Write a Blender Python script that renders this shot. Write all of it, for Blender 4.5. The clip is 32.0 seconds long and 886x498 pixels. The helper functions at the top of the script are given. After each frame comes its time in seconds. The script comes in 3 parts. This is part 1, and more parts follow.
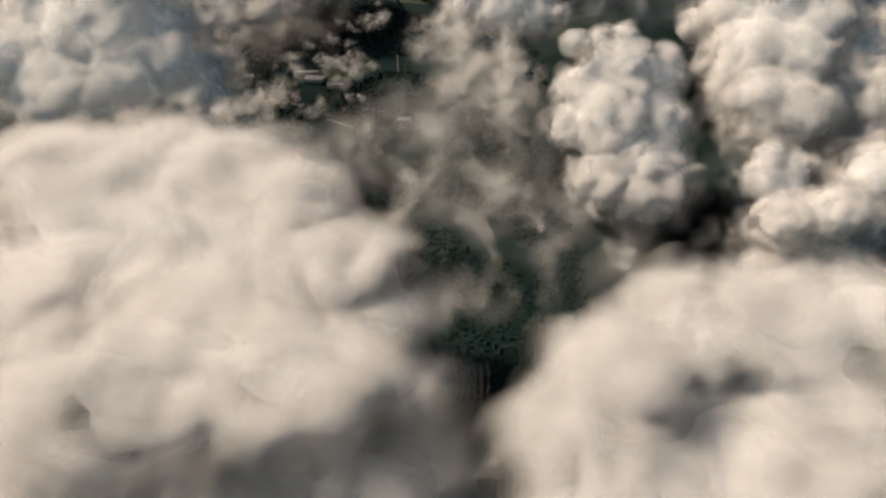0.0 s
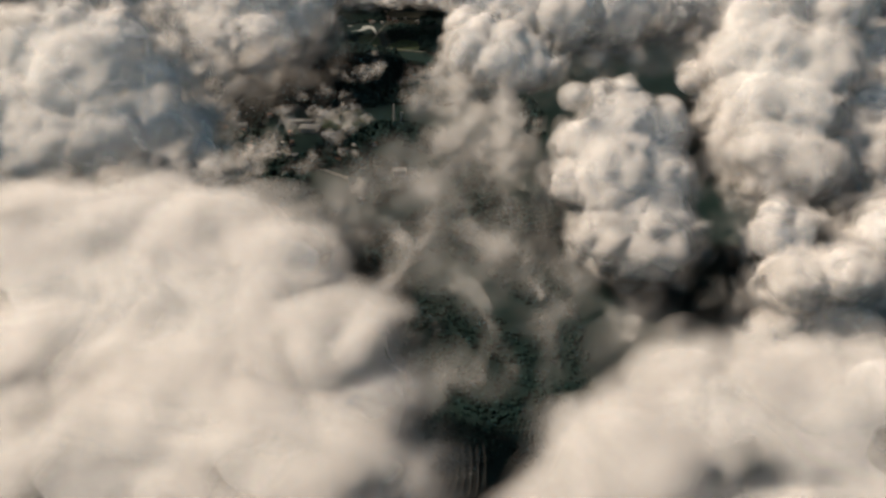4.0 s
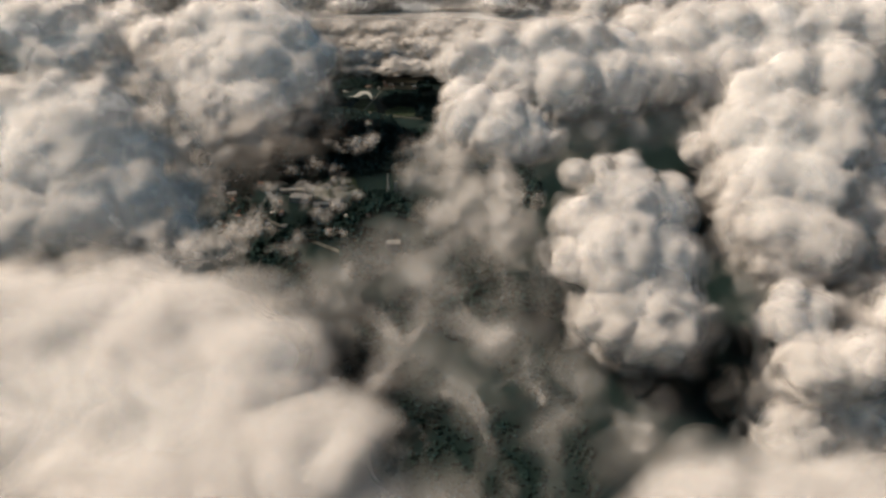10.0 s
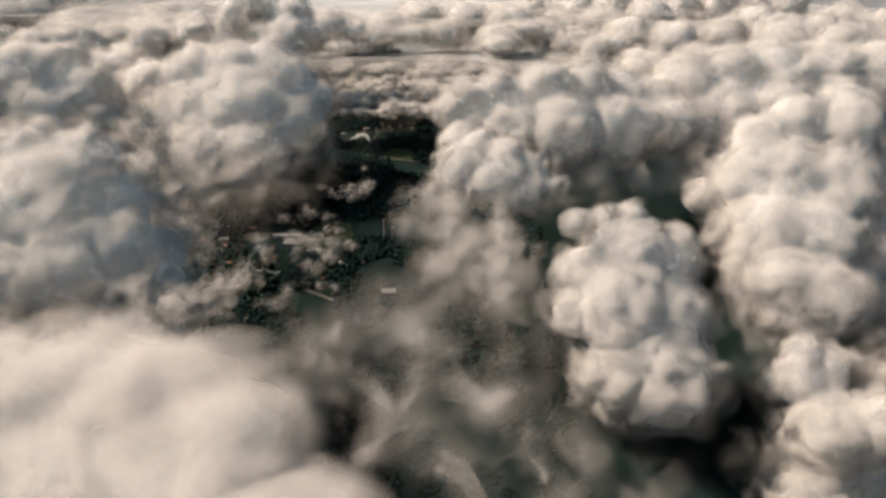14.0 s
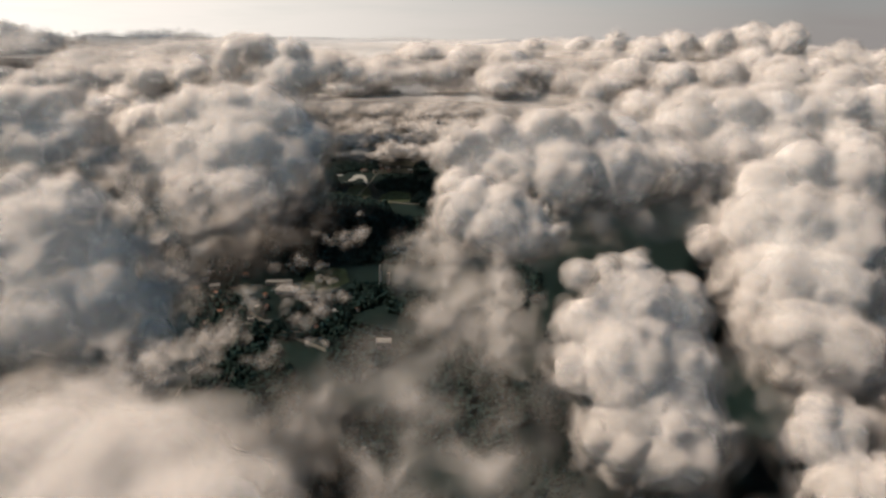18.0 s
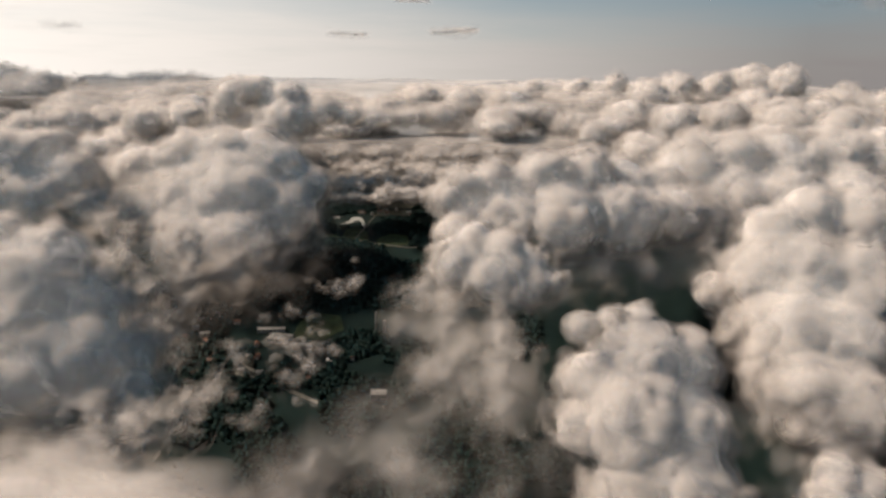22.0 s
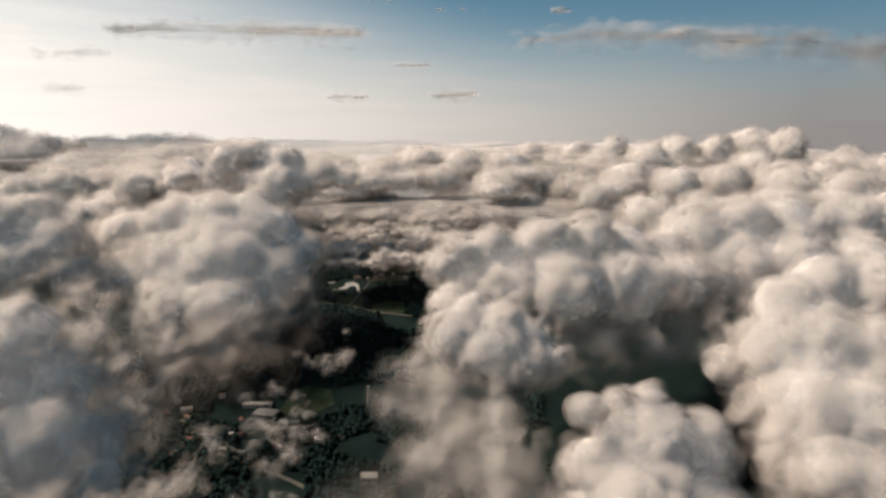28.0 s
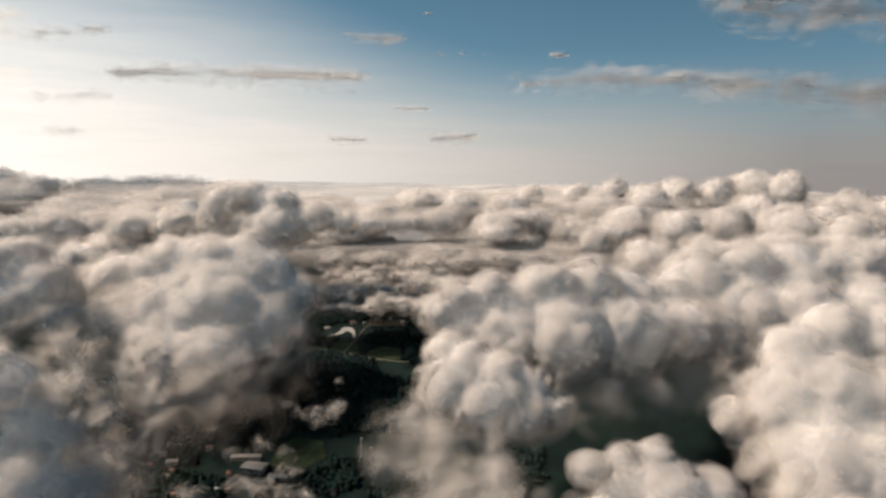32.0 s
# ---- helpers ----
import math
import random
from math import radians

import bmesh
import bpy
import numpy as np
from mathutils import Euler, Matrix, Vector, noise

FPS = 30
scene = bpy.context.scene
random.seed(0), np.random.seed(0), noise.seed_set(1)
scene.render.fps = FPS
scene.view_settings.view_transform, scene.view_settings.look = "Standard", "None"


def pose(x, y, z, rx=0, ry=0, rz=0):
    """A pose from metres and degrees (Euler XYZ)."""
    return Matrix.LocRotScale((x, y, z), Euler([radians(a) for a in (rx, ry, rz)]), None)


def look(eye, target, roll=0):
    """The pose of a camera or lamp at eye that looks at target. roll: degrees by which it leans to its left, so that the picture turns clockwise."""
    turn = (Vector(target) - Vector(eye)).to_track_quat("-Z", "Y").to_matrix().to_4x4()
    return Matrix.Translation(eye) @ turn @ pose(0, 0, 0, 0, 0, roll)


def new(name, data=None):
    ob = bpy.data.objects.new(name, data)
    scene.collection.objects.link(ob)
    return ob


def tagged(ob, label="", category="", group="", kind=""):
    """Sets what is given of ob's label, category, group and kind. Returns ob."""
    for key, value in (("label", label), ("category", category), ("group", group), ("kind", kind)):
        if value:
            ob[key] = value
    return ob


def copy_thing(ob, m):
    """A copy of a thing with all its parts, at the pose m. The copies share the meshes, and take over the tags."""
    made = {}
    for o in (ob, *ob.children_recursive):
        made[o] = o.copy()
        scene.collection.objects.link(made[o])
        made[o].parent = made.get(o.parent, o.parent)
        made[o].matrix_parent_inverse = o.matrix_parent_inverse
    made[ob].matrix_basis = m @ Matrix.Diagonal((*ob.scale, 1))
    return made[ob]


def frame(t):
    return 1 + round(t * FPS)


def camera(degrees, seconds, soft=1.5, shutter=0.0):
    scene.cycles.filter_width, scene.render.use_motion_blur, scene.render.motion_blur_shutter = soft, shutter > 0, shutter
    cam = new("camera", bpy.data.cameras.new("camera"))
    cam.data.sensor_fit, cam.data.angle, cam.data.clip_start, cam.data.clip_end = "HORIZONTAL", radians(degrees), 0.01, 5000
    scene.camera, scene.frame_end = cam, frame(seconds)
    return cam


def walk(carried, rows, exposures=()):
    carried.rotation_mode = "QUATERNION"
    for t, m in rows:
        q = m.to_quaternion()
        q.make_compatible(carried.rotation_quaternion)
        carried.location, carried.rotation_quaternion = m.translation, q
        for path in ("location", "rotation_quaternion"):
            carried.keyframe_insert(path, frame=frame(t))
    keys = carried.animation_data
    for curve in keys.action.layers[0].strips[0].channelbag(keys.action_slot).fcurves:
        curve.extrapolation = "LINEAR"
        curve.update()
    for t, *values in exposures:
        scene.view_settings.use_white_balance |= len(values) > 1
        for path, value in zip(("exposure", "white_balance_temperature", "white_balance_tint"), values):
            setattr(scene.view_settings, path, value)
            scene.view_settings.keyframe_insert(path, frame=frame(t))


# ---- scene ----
cam = camera(66.7, 32.0, soft=2.85)
PATH = [
    (0, pose(0.0, 0.0, 540.0, 58.631, 0, 0.000) @ pose(0, 0, 0, 0, 0, 0.000)),
    (2, pose(2.0, 30.0, 543.5, 60.262, 0, -0.120) @ pose(0, 0, 0, 0, 0, 0.195)),
    (4, pose(4.2, 59.5, 547.6, 61.831, 0, -0.209) @ pose(0, 0, 0, 0, 0, 0.356)),
    (6, pose(6.5, 88.5, 552.0, 63.354, 0, -0.271) @ pose(0, 0, 0, 0, 0, 0.485)),
    (8, pose(9.0, 116.9, 556.7, 64.846, 0, -0.308) @ pose(0, 0, 0, 0, 0, 0.587)),
    (10, pose(11.6, 144.7, 561.6, 66.318, 0, -0.323) @ pose(0, 0, 0, 0, 0, 0.664)),
    (12, pose(14.3, 171.9, 566.7, 67.784, 0, -0.318) @ pose(0, 0, 0, 0, 0, 0.720)),
    (14, pose(17.2, 198.4, 571.7, 69.253, 0, -0.297) @ pose(0, 0, 0, 0, 0, 0.758)),
    (16, pose(20.3, 224.2, 576.8, 70.735, 0, -0.262) @ pose(0, 0, 0, 0, 0, 0.783)),
    (18, pose(23.4, 249.2, 581.6, 72.238, 0, -0.216) @ pose(0, 0, 0, 0, 0, 0.797)),
    (20, pose(26.7, 273.4, 586.3, 73.767, 0, -0.162) @ pose(0, 0, 0, 0, 0, 0.805)),
    (22, pose(30.1, 296.8, 590.6, 75.330, 0, -0.102) @ pose(0, 0, 0, 0, 0, 0.809)),
    (24, pose(33.6, 319.3, 594.6, 76.929, 0, -0.039) @ pose(0, 0, 0, 0, 0, 0.813)),
    (26, pose(37.2, 341.0, 598.0, 78.567, 0, 0.024) @ pose(0, 0, 0, 0, 0, 0.821)),
    (28, pose(40.9, 361.6, 600.9, 80.246, 0, 0.085) @ pose(0, 0, 0, 0, 0, 0.836)),
    (30, pose(44.7, 381.3, 603.1, 81.967, 0, 0.140) @ pose(0, 0, 0, 0, 0, 0.862)),
    (32, pose(48.6, 400.0, 604.5, 83.727, 0, 0.187) @ pose(0, 0, 0, 0, 0, 0.902)),
]
walk(cam, PATH, exposures=[(0, 0.62, 6480, 8.5), (12, 0.6, 6500, 10), (17, 0.5, 6550, 12), (23, 0.34, 6600, 13.5), (32, 0.45, 6600, 12.5)])

# ---- world, sun ----
SUN_ELEVATION, SUN_AZIMUTH = 44.0, -74.0      # degrees; azimuth clockwise from +y
world = bpy.data.worlds.new("sky")
scene.world = world
world.use_nodes = True
wn, wl = world.node_tree.nodes, world.node_tree.links
sky = wn.new("ShaderNodeTexSky")
sky.sky_type, sky.sun_disc = "NISHITA", False
sky.sun_elevation, sky.sun_rotation = radians(SUN_ELEVATION), radians(SUN_AZIMUTH)
sky.altitude, sky.air_density, sky.dust_density, sky.ozone_density = 3000, 1.0, 0.4, 1.0
tone = wn.new("ShaderNodeHueSaturation")
tone.inputs["Hue"].default_value, tone.inputs["Saturation"].default_value = 0.468, 1.08
wl.new(sky.outputs["Color"], tone.inputs["Color"])
wl.new(tone.outputs["Color"], wn["Background"].inputs["Color"])
wn["Background"].inputs["Strength"].default_value = 0.047
sun = new("sun", bpy.data.lights.new("sun", "SUN"))
sun.data.energy, sun.data.angle, sun.data.color = 3.5, radians(2.0), (1.0, 0.80, 0.62)
se, sa = radians(SUN_ELEVATION), radians(SUN_AZIMUTH)
sun_dir = Vector((math.sin(sa) * math.cos(se), math.cos(sa) * math.cos(se), math.sin(se)))
sun.matrix_world = look(sun_dir * 3000, (0, 0, 0))
scene.cycles.transparent_max_bounces = 160


# ---- materials ----
def nodes_of(name):
    m = bpy.data.materials.new(name)
    m.use_nodes = True
    m.node_tree.nodes.clear()
    return m, m.node_tree.nodes, m.node_tree.links


def mathnode(n, l, op, a, b=None, clamp=False):
    k = n.new("ShaderNodeMath")
    k.operation, k.use_clamp = op, clamp
    for i, v in enumerate((a, b)):
        if v is None:
            continue
        if isinstance(v, (int, float)):
            k.inputs[i].default_value = v
        else:
            l.new(v, k.inputs[i])
    return k.outputs[0]


def noise_tex(n, l, co, scale, detail=5.0, rough=0.55, warp=0.0):
    k = n.new("ShaderNodeTexNoise")
    k.inputs["Scale"].default_value, k.inputs["Detail"].default_value = scale, detail
    k.inputs["Roughness"].default_value, k.inputs["Distortion"].default_value = rough, warp
    l.new(co, k.inputs["Vector"])
    return k.outputs["Fac"]


def cloud_material(name, threshold=None, top=1.0, gain=3.5, scale=1 / 60, detail=2.6, warp=0.5, drawn=(1, 1, 1)):
    """Droplet cloud: a bright core that light soaks into; the veils round it thin out into shreds by a noise in space."""
    m, n, l = nodes_of(name)
    co = n.new("ShaderNodeTexCoord").outputs["Object"]
    out = n.new("ShaderNodeOutputMaterial")
    if threshold is None:
        bsdf = n.new("ShaderNodeBsdfPrincipled")
        bsdf.inputs["Base Color"].default_value = (0.985, 0.975, 0.96, 1)
        bsdf.inputs["Roughness"].default_value, bsdf.inputs["Specular IOR Level"].default_value = 1.0, 0.0
        bsdf.inputs["Subsurface Weight"].default_value, bsdf.inputs["Subsurface Scale"].default_value = 1.0, 220.0
        bsdf.inputs["Subsurface Anisotropy"].default_value = 0.5
        bsdf.inputs["Subsurface Radius"].default_value = (1.0, 0.96, 0.92)
        l.new(bsdf.outputs[0], out.inputs[0])
        return m
    if drawn != (1, 1, 1):
        pull = n.new("ShaderNodeMapping")
        pull.inputs["Scale"].default_value = drawn
        l.new(co, pull.inputs[0])
        co = pull.outputs[0]
    dif, tra, mix = n.new("ShaderNodeBsdfDiffuse"), n.new("ShaderNodeBsdfTranslucent"), n.new("ShaderNodeMixShader")
    # droplets scatter much alike whichever way their veil lies: the veil's own slope counts for little
    slope, lit = n.new("ShaderNodeVectorMath"), n.new("ShaderNodeVectorMath")
    slope.operation, lit.operation = "MULTIPLY_ADD", "NORMALIZE"
    slope.inputs[1].default_value, slope.inputs[2].default_value = (0.6, 0.6, 0.6), sun_dir
    l.new(n.new("ShaderNodeNewGeometry").outputs["Normal"], slope.inputs[0])
    l.new(slope.outputs[0], lit.inputs[0])
    for k in (dif, tra):
        k.inputs["Color"].default_value = (0.985, 0.975, 0.96, 1)
        l.new(lit.outputs[0], k.inputs["Normal"])
    mix.inputs[0].default_value = 0.56
    l.new(dif.outputs[0], mix.inputs[1])
    l.new(tra.outputs[0], mix.inputs[2])
    fac = mathnode(n, l, "SUBTRACT", noise_tex(n, l, co, scale, detail, 0.5, warp), threshold)
    fac = mathnode(n, l, "MULTIPLY", mathnode(n, l, "MULTIPLY", fac, gain, True), top)
    clear, veil = n.new("ShaderNodeBsdfTransparent"), n.new("ShaderNodeMixShader")
    l.new(fac, veil.inputs[0])
    l.new(clear.outputs[0], veil.inputs[1])
    l.new(mix.outputs[0], veil.inputs[2])
    l.new(veil.outputs[0], out.inputs[0])
    return m


CORE = cloud_material("cloud_core")
VEILS = [cloud_material("cloud_veil_%d" % i, 0.25 + 0.038 * i, 0.28 - 0.017 * i, 4.4, 1 / 38, 5.0, 0.5) for i in range(8)]
SMOOTH_VEILS = [cloud_material("stratus_veil_%d" % i, 0.20 + 0.025 * i, 0.30 - 0.016 * i, 3.0, 1 / 105, 5.5, 0.7) for i in range(12)]
TORN = [cloud_material("torn_veil_%d" % i, 0.38 + 0.024 * i, 0.17 - 0.011 * i, 3.6, 1 / 48, 4.0, 0.9) for i in range(6)]
RAGGED = [cloud_material("ragged_veil_%d" % i, 0.37 + 0.028 * i, 0.36 - 0.026 * i, 4.2, 1 / 44, 5.0, 0.9) for i in range(7)]
SOFT = [cloud_material("soft_veil_%d" % i, 0.28 + 0.034 * i, 0.16 - 0.011 * i, 3.6, 1 / 50, 5.0, 0.6) for i in range(8)]
MIST = [cloud_material("mist_%d" % i, 0.36 + 0.014 * i, 0.066 - 0.0036 * i, 3.0, 1 / 75, 5.0, 0.8) for i in range(11)]
STREAK = [cloud_material("high_cloud_veil_%d" % i, 0.32 + 0.04 * i, 0.28 - 0.025 * i, 3.4, 1 / 110, 4.0, 0.6, (0.4, 1, 1.6)) for i in range(5)]


def plain_material(name, color, rough=0.8, spec=0.2, vary=0.25, scale=0.2):
    m, n, l = nodes_of(name)
    co = n.new("ShaderNodeTexCoord").outputs["Object"]
    ramp = n.new("ShaderNodeValToRGB")
    for e, k in zip(ramp.color_ramp.elements, (1 - vary, 1 + vary)):
        e.color = tuple(min(1.0, c * k) for c in color) + (1,)
    ramp.color_ramp.elements[0].position, ramp.color_ramp.elements[1].position = 0.35, 0.65
    l.new(noise_tex(n, l, co, scale, 6, 0.6), ramp.inputs[0])
    bsdf, out = n.new("ShaderNodeBsdfPrincipled"), n.new("ShaderNodeOutputMaterial")
    bsdf.inputs["Roughness"].default_value, bsdf.inputs["Specular IOR Level"].default_value = rough, spec
    l.new(ramp.outputs[0], bsdf.inputs["Base Color"])
    l.new(bsdf.outputs[0], out.inputs[0])
    return m


def ground_material():
    m, n, l = nodes_of("wooded_land")
    co = n.new("ShaderNodeTexCoord").outputs["Object"]
    ramp = n.new("ShaderNodeValToRGB")
    e = ramp.color_ramp.elements
    e[0].position, e[0].color = 0.40, (0.006, 0.016, 0.016, 1)
    e[1].position, e[1].color = 0.62, (0.011, 0.025, 0.023, 1)
    l.new(noise_tex(n, l, co, 1 / 180, 8, 0.62, 0.4), ramp.inputs[0])
    bsdf, out = n.new("ShaderNodeBsdfPrincipled"), n.new("ShaderNodeOutputMaterial")
    bsdf.inputs["Roughness"].default_value = 0.95
    bsdf.inputs["Specular IOR Level"].default_value = 0.1
    l.new(ramp.outputs[0], bsdf.inputs["Base Color"])
    l.new(bsdf.outputs[0], out.inputs[0])
    return m


# ---- the land ----
def land_height(x, y):
    """Valley floor by the camera, rising in a gentle slope to a plateau."""
    k = min(max((y - 700) / 1700, 0), 1)
    return -200 + 340 * k * k * (3 - 2 * k) + 20 * min(max((y - 2400) / 2500, 0), 1)


def grid_mesh(name, xs, ys, fz, mat):
    vs = [(x, y, fz(x, y)) for y in ys for x in xs]
    w = len(xs)
    fs = [(j * w + i, j * w + i + 1, (j + 1) * w + i + 1, (j + 1) * w + i) for j in range(len(ys) - 1) for i in range(w - 1)]
    me = bpy.data.meshes.new(name)
    me.from_pydata(vs, [], fs)
    me.materials.append(mat)
    me.polygons.foreach_set("use_smooth", [True] * len(fs))
    return me


ground = new("ground", grid_mesh("ground", range(-6000, 6001, 150), range(-6000, 9001, 150), land_height, ground_material()))
tagged(ground, "dark green wooded land with fields under broken cloud", "ground", kind="structure")


# ---- the haze along the horizon, painted on a glowing backdrop wall ----
def haze_glow_material():
    m, n, l = nodes_of("painted_haze_glow")
    co = n.new("ShaderNodeTexCoord").outputs["Object"]
    sep = n.new("ShaderNodeSeparateXYZ")
    l.new(co, sep.inputs[0])
    # haze light put into an emission colour, brighter on the sunward side
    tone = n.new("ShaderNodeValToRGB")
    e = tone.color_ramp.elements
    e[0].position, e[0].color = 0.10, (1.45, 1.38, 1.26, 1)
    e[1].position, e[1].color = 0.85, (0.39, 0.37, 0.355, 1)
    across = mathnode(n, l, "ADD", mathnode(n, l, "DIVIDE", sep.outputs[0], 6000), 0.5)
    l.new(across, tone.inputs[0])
    fade = n.new("ShaderNodeMapRange")
    fade.interpolation_type = "SMOOTHSTEP"
    l.new(sep.outputs[2], fade.inputs["Value"])
    for key, v in (("From Min", 560), ("To Min", 1.0), ("To Max", 0.0)):
        fade.inputs[key].default_value = v
    sunward = n.new("ShaderNodeMapRange")      # the painted glow reaches higher up towards the sun
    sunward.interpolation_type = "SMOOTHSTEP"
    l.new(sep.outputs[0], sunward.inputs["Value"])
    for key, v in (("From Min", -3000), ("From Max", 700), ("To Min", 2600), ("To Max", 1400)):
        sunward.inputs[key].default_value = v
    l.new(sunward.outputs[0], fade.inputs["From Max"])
    stretch = n.new("ShaderNodeMapping")
    stretch.inputs["Scale"].default_value = (1, 1, 9)
    l.new(co, stretch.inputs[0])
    streak = mathnode(n, l, "ADD", mathnode(n, l, "MULTIPLY", noise_tex(n, l, stretch.outputs[0], 1 / 900, 4), 0.5), 0.75, False)
    fac = mathnode(n, l, "MULTIPLY", fade.outputs[0], streak, True)
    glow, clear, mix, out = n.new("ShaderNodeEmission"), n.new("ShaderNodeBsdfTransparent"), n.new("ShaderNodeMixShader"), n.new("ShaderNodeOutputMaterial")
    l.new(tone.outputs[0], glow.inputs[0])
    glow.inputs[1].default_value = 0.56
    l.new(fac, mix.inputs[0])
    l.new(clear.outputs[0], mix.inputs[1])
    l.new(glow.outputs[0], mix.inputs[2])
    l.new(mix.outputs[0], out.inputs[0])
    return m


def haze_glow_wall():
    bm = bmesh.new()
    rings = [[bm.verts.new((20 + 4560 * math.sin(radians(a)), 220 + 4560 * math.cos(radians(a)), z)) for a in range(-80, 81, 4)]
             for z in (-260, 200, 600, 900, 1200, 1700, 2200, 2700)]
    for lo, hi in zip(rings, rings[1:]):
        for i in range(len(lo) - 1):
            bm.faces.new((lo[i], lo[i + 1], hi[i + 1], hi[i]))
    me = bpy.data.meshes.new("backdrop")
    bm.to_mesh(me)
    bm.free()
    me.materials.append(haze_glow_material())
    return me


tagged(new("backdrop", haze_glow_wall()), "glowing backdrop wall painted as pale cream horizon haze", "haze", kind="structure")


# ---- clouds ----
def texture(kind, size, depth=2):
    t = bpy.data.textures.new(kind.lower(), kind)
    t.noise_scale = size
    if kind == "CLOUDS":
        t.noise_depth = depth
    return t


def part(name, me, parent, label=""):
    ob = new(name, me)
    ob.parent = parent
    if label:
        ob["label"] = label
    return ob


def billowed(lobes, voxel, billow, melt=8, stretch=1.0):
    """Overlapping rounded lobes fused into one skin, with billows on billows."""
    size = sum(v[3] for v in lobes) / len(lobes)
    bm = bmesh.new()
    for x, y, z, r, sq in lobes:
        m = Matrix.Translation((x, y, z)) @ Matrix.Diagonal((r * 0.9 * stretch, r * 0.9, r * 0.9 * sq, 1))
        bmesh.ops.create_icosphere(bm, subdivisions=3, radius=1.0, matrix=m)
    me = bpy.data.meshes.new("lobes")
    bm.to_mesh(me)
    bm.free()
    ob = new("lobes", me)
    flat = min(1.0, 1.5 * sum(v[4] for v in lobes) / len(lobes))
    for kind, scale, amount in (("FUSE", 0, 0), ("MELT", 0, 0), ("CLOUDS", 1.7, 0.6), ("CLOUDS", 0.75, 0.20), ("VORONOI", 0.5, -0.06), ("CLOUDS", 0.25, 0.05)):
        if kind == "FUSE":
            rm = ob.modifiers.new("fuse", "REMESH")
            rm.mode, rm.voxel_size, rm.use_smooth_shade = "VOXEL", voxel, True
        elif kind == "MELT":
            sm = ob.modifiers.new("melt", "SMOOTH")
            sm.factor, sm.iterations = 0.6, melt
        else:
            d = ob.modifiers.new("billow", "DISPLACE")
            d.texture = texture(kind, size * scale)
            d.texture_coords, d.strength, d.mid_level = "GLOBAL", size * amount * billow * flat, 0.5 if kind == "CLOUDS" else 0.3
    sm = ob.modifiers.new("soften", "SMOOTH")
    sm.factor, sm.iterations = 0.5, 7
    done = bpy.data.meshes.new_from_object(ob.evaluated_get(bpy.context.evaluated_depsgraph_get()))
    bpy.data.objects.remove(ob)
    return done


def cloud(label, lobes, voxel, billow=1.0, thin=1.0, name="cloud", group="clouds of the low deck", category="cloud", skins=None, melt=8, stretch=1.0,
          span=(-0.02, 0.42), heart=0.91):
    """A cloud: a dense core and veils nested round it that fray outwards, farther at its foot than at its crown.
    thin: how far they reach; span: where the innermost and the outermost lie, in lobe sizes; heart: the core's size."""
    skins = skins or [CORE] + VEILS
    thing = tagged(new(name), label, category, group)
    base = (sum(v[0] for v in lobes) / len(lobes), sum(v[1] for v in lobes) / len(lobes), min(v[2] - v[3] * v[4] for v in lobes))
    thing.location = base
    size = sum(v[3] * (0.5 + 0.5 * v[4]) for v in lobes) / len(lobes)
    melt = melt * 2 if voxel < 4 and melt == 8 else melt
    skin = billowed(lobes, voxel * 1.9, billow, melt, stretch)
    co, no = np.empty(len(skin.vertices) * 3, np.float32), np.empty(len(skin.vertices) * 3, np.float32)
    skin.vertices.foreach_get("co", co)
    skin.vertex_normals.foreach_get("vector", no)
    co, no = co.reshape(-1, 3), no.reshape(-1, 3)
    up = (co[:, 2] - co[:, 2].min()) / max(float(np.ptp(co[:, 2])), 1.0)
    swirl = [np.array([noise.noise((x, y, z + drift)) for x, y, z in (co / (size * 0.7)).tolist()], np.float32) for drift in (0, 1.7)]
    no[:, 2] *= 0.75
    for k, mat in enumerate(skins):
        step = span[0] + (span[1] - span[0]) * k / max(len(skins) - 1, 1)
        turn = k / len(skins) * 1.4
        fray = ((1.5 - 0.75 * up) * (1.0 + 0.8 * (swirl[0] * math.cos(turn) + swirl[1] * math.sin(turn))))[:, None]
        me = skin.copy() if mat != CORE else billowed([(x, y, z, r * heart, sq) for x, y, z, r, sq in lobes], voxel * 1.9, billow, melt, stretch)
        me.materials.clear()
        me.materials.append(mat)
        if mat == CORE:
            me.transform(Matrix.Translation((-base[0], -base[1], -base[2])))
        else:
            out = co + no * (size * thin * step * (fray if step > 0 else 1.0)) - np.array(base, np.float32)
            me.vertices.foreach_set("co", out.ravel())
        me.polygons.foreach_set("use_smooth", [True] * len(me.polygons))
        me.update()
        part("core" if mat == CORE else "veil", me, thing)["kind"] = "part" if mat == CORE else "stuff"
    bpy.data.meshes.remove(skin)
    return thing


def wisp(label, lobes, voxel, billow=1.4, thin=1.6, group="torn wisps of the low deck", skins=None):
    """Torn cloud with no dense core."""
    if skins:
        lobes = [(x, y, z, r * 1.25, sq) for x, y, z, r, sq in lobes]
    return cloud(label, lobes, voxel, billow, thin, "cloud_wisp", group, "cloud", skins or TORN, span=(-0.35, 0.45))


def soft_cloud(label, lobes, voxel):
    """Dim soft cloud that light passes through."""
    return cloud(label, lobes, voxel * 1.2, 1.2, 1.3, "cloud", "clouds of the low deck", "cloud", SOFT, span=(-0.4, 0.45))


def swell(label, lobes, voxel):
    """Smooth stratus top."""
    return cloud(label, [(x, y, z, r * 1.3, sq * 0.62) for x, y, z, r, sq in lobes], voxel, 0.9, 1.0, "stratus_cloud",
                 "clouds of the low deck", "cloud", [CORE] + SMOOTH_VEILS, 20, span=(-0.12, 0.52), heart=0.6)


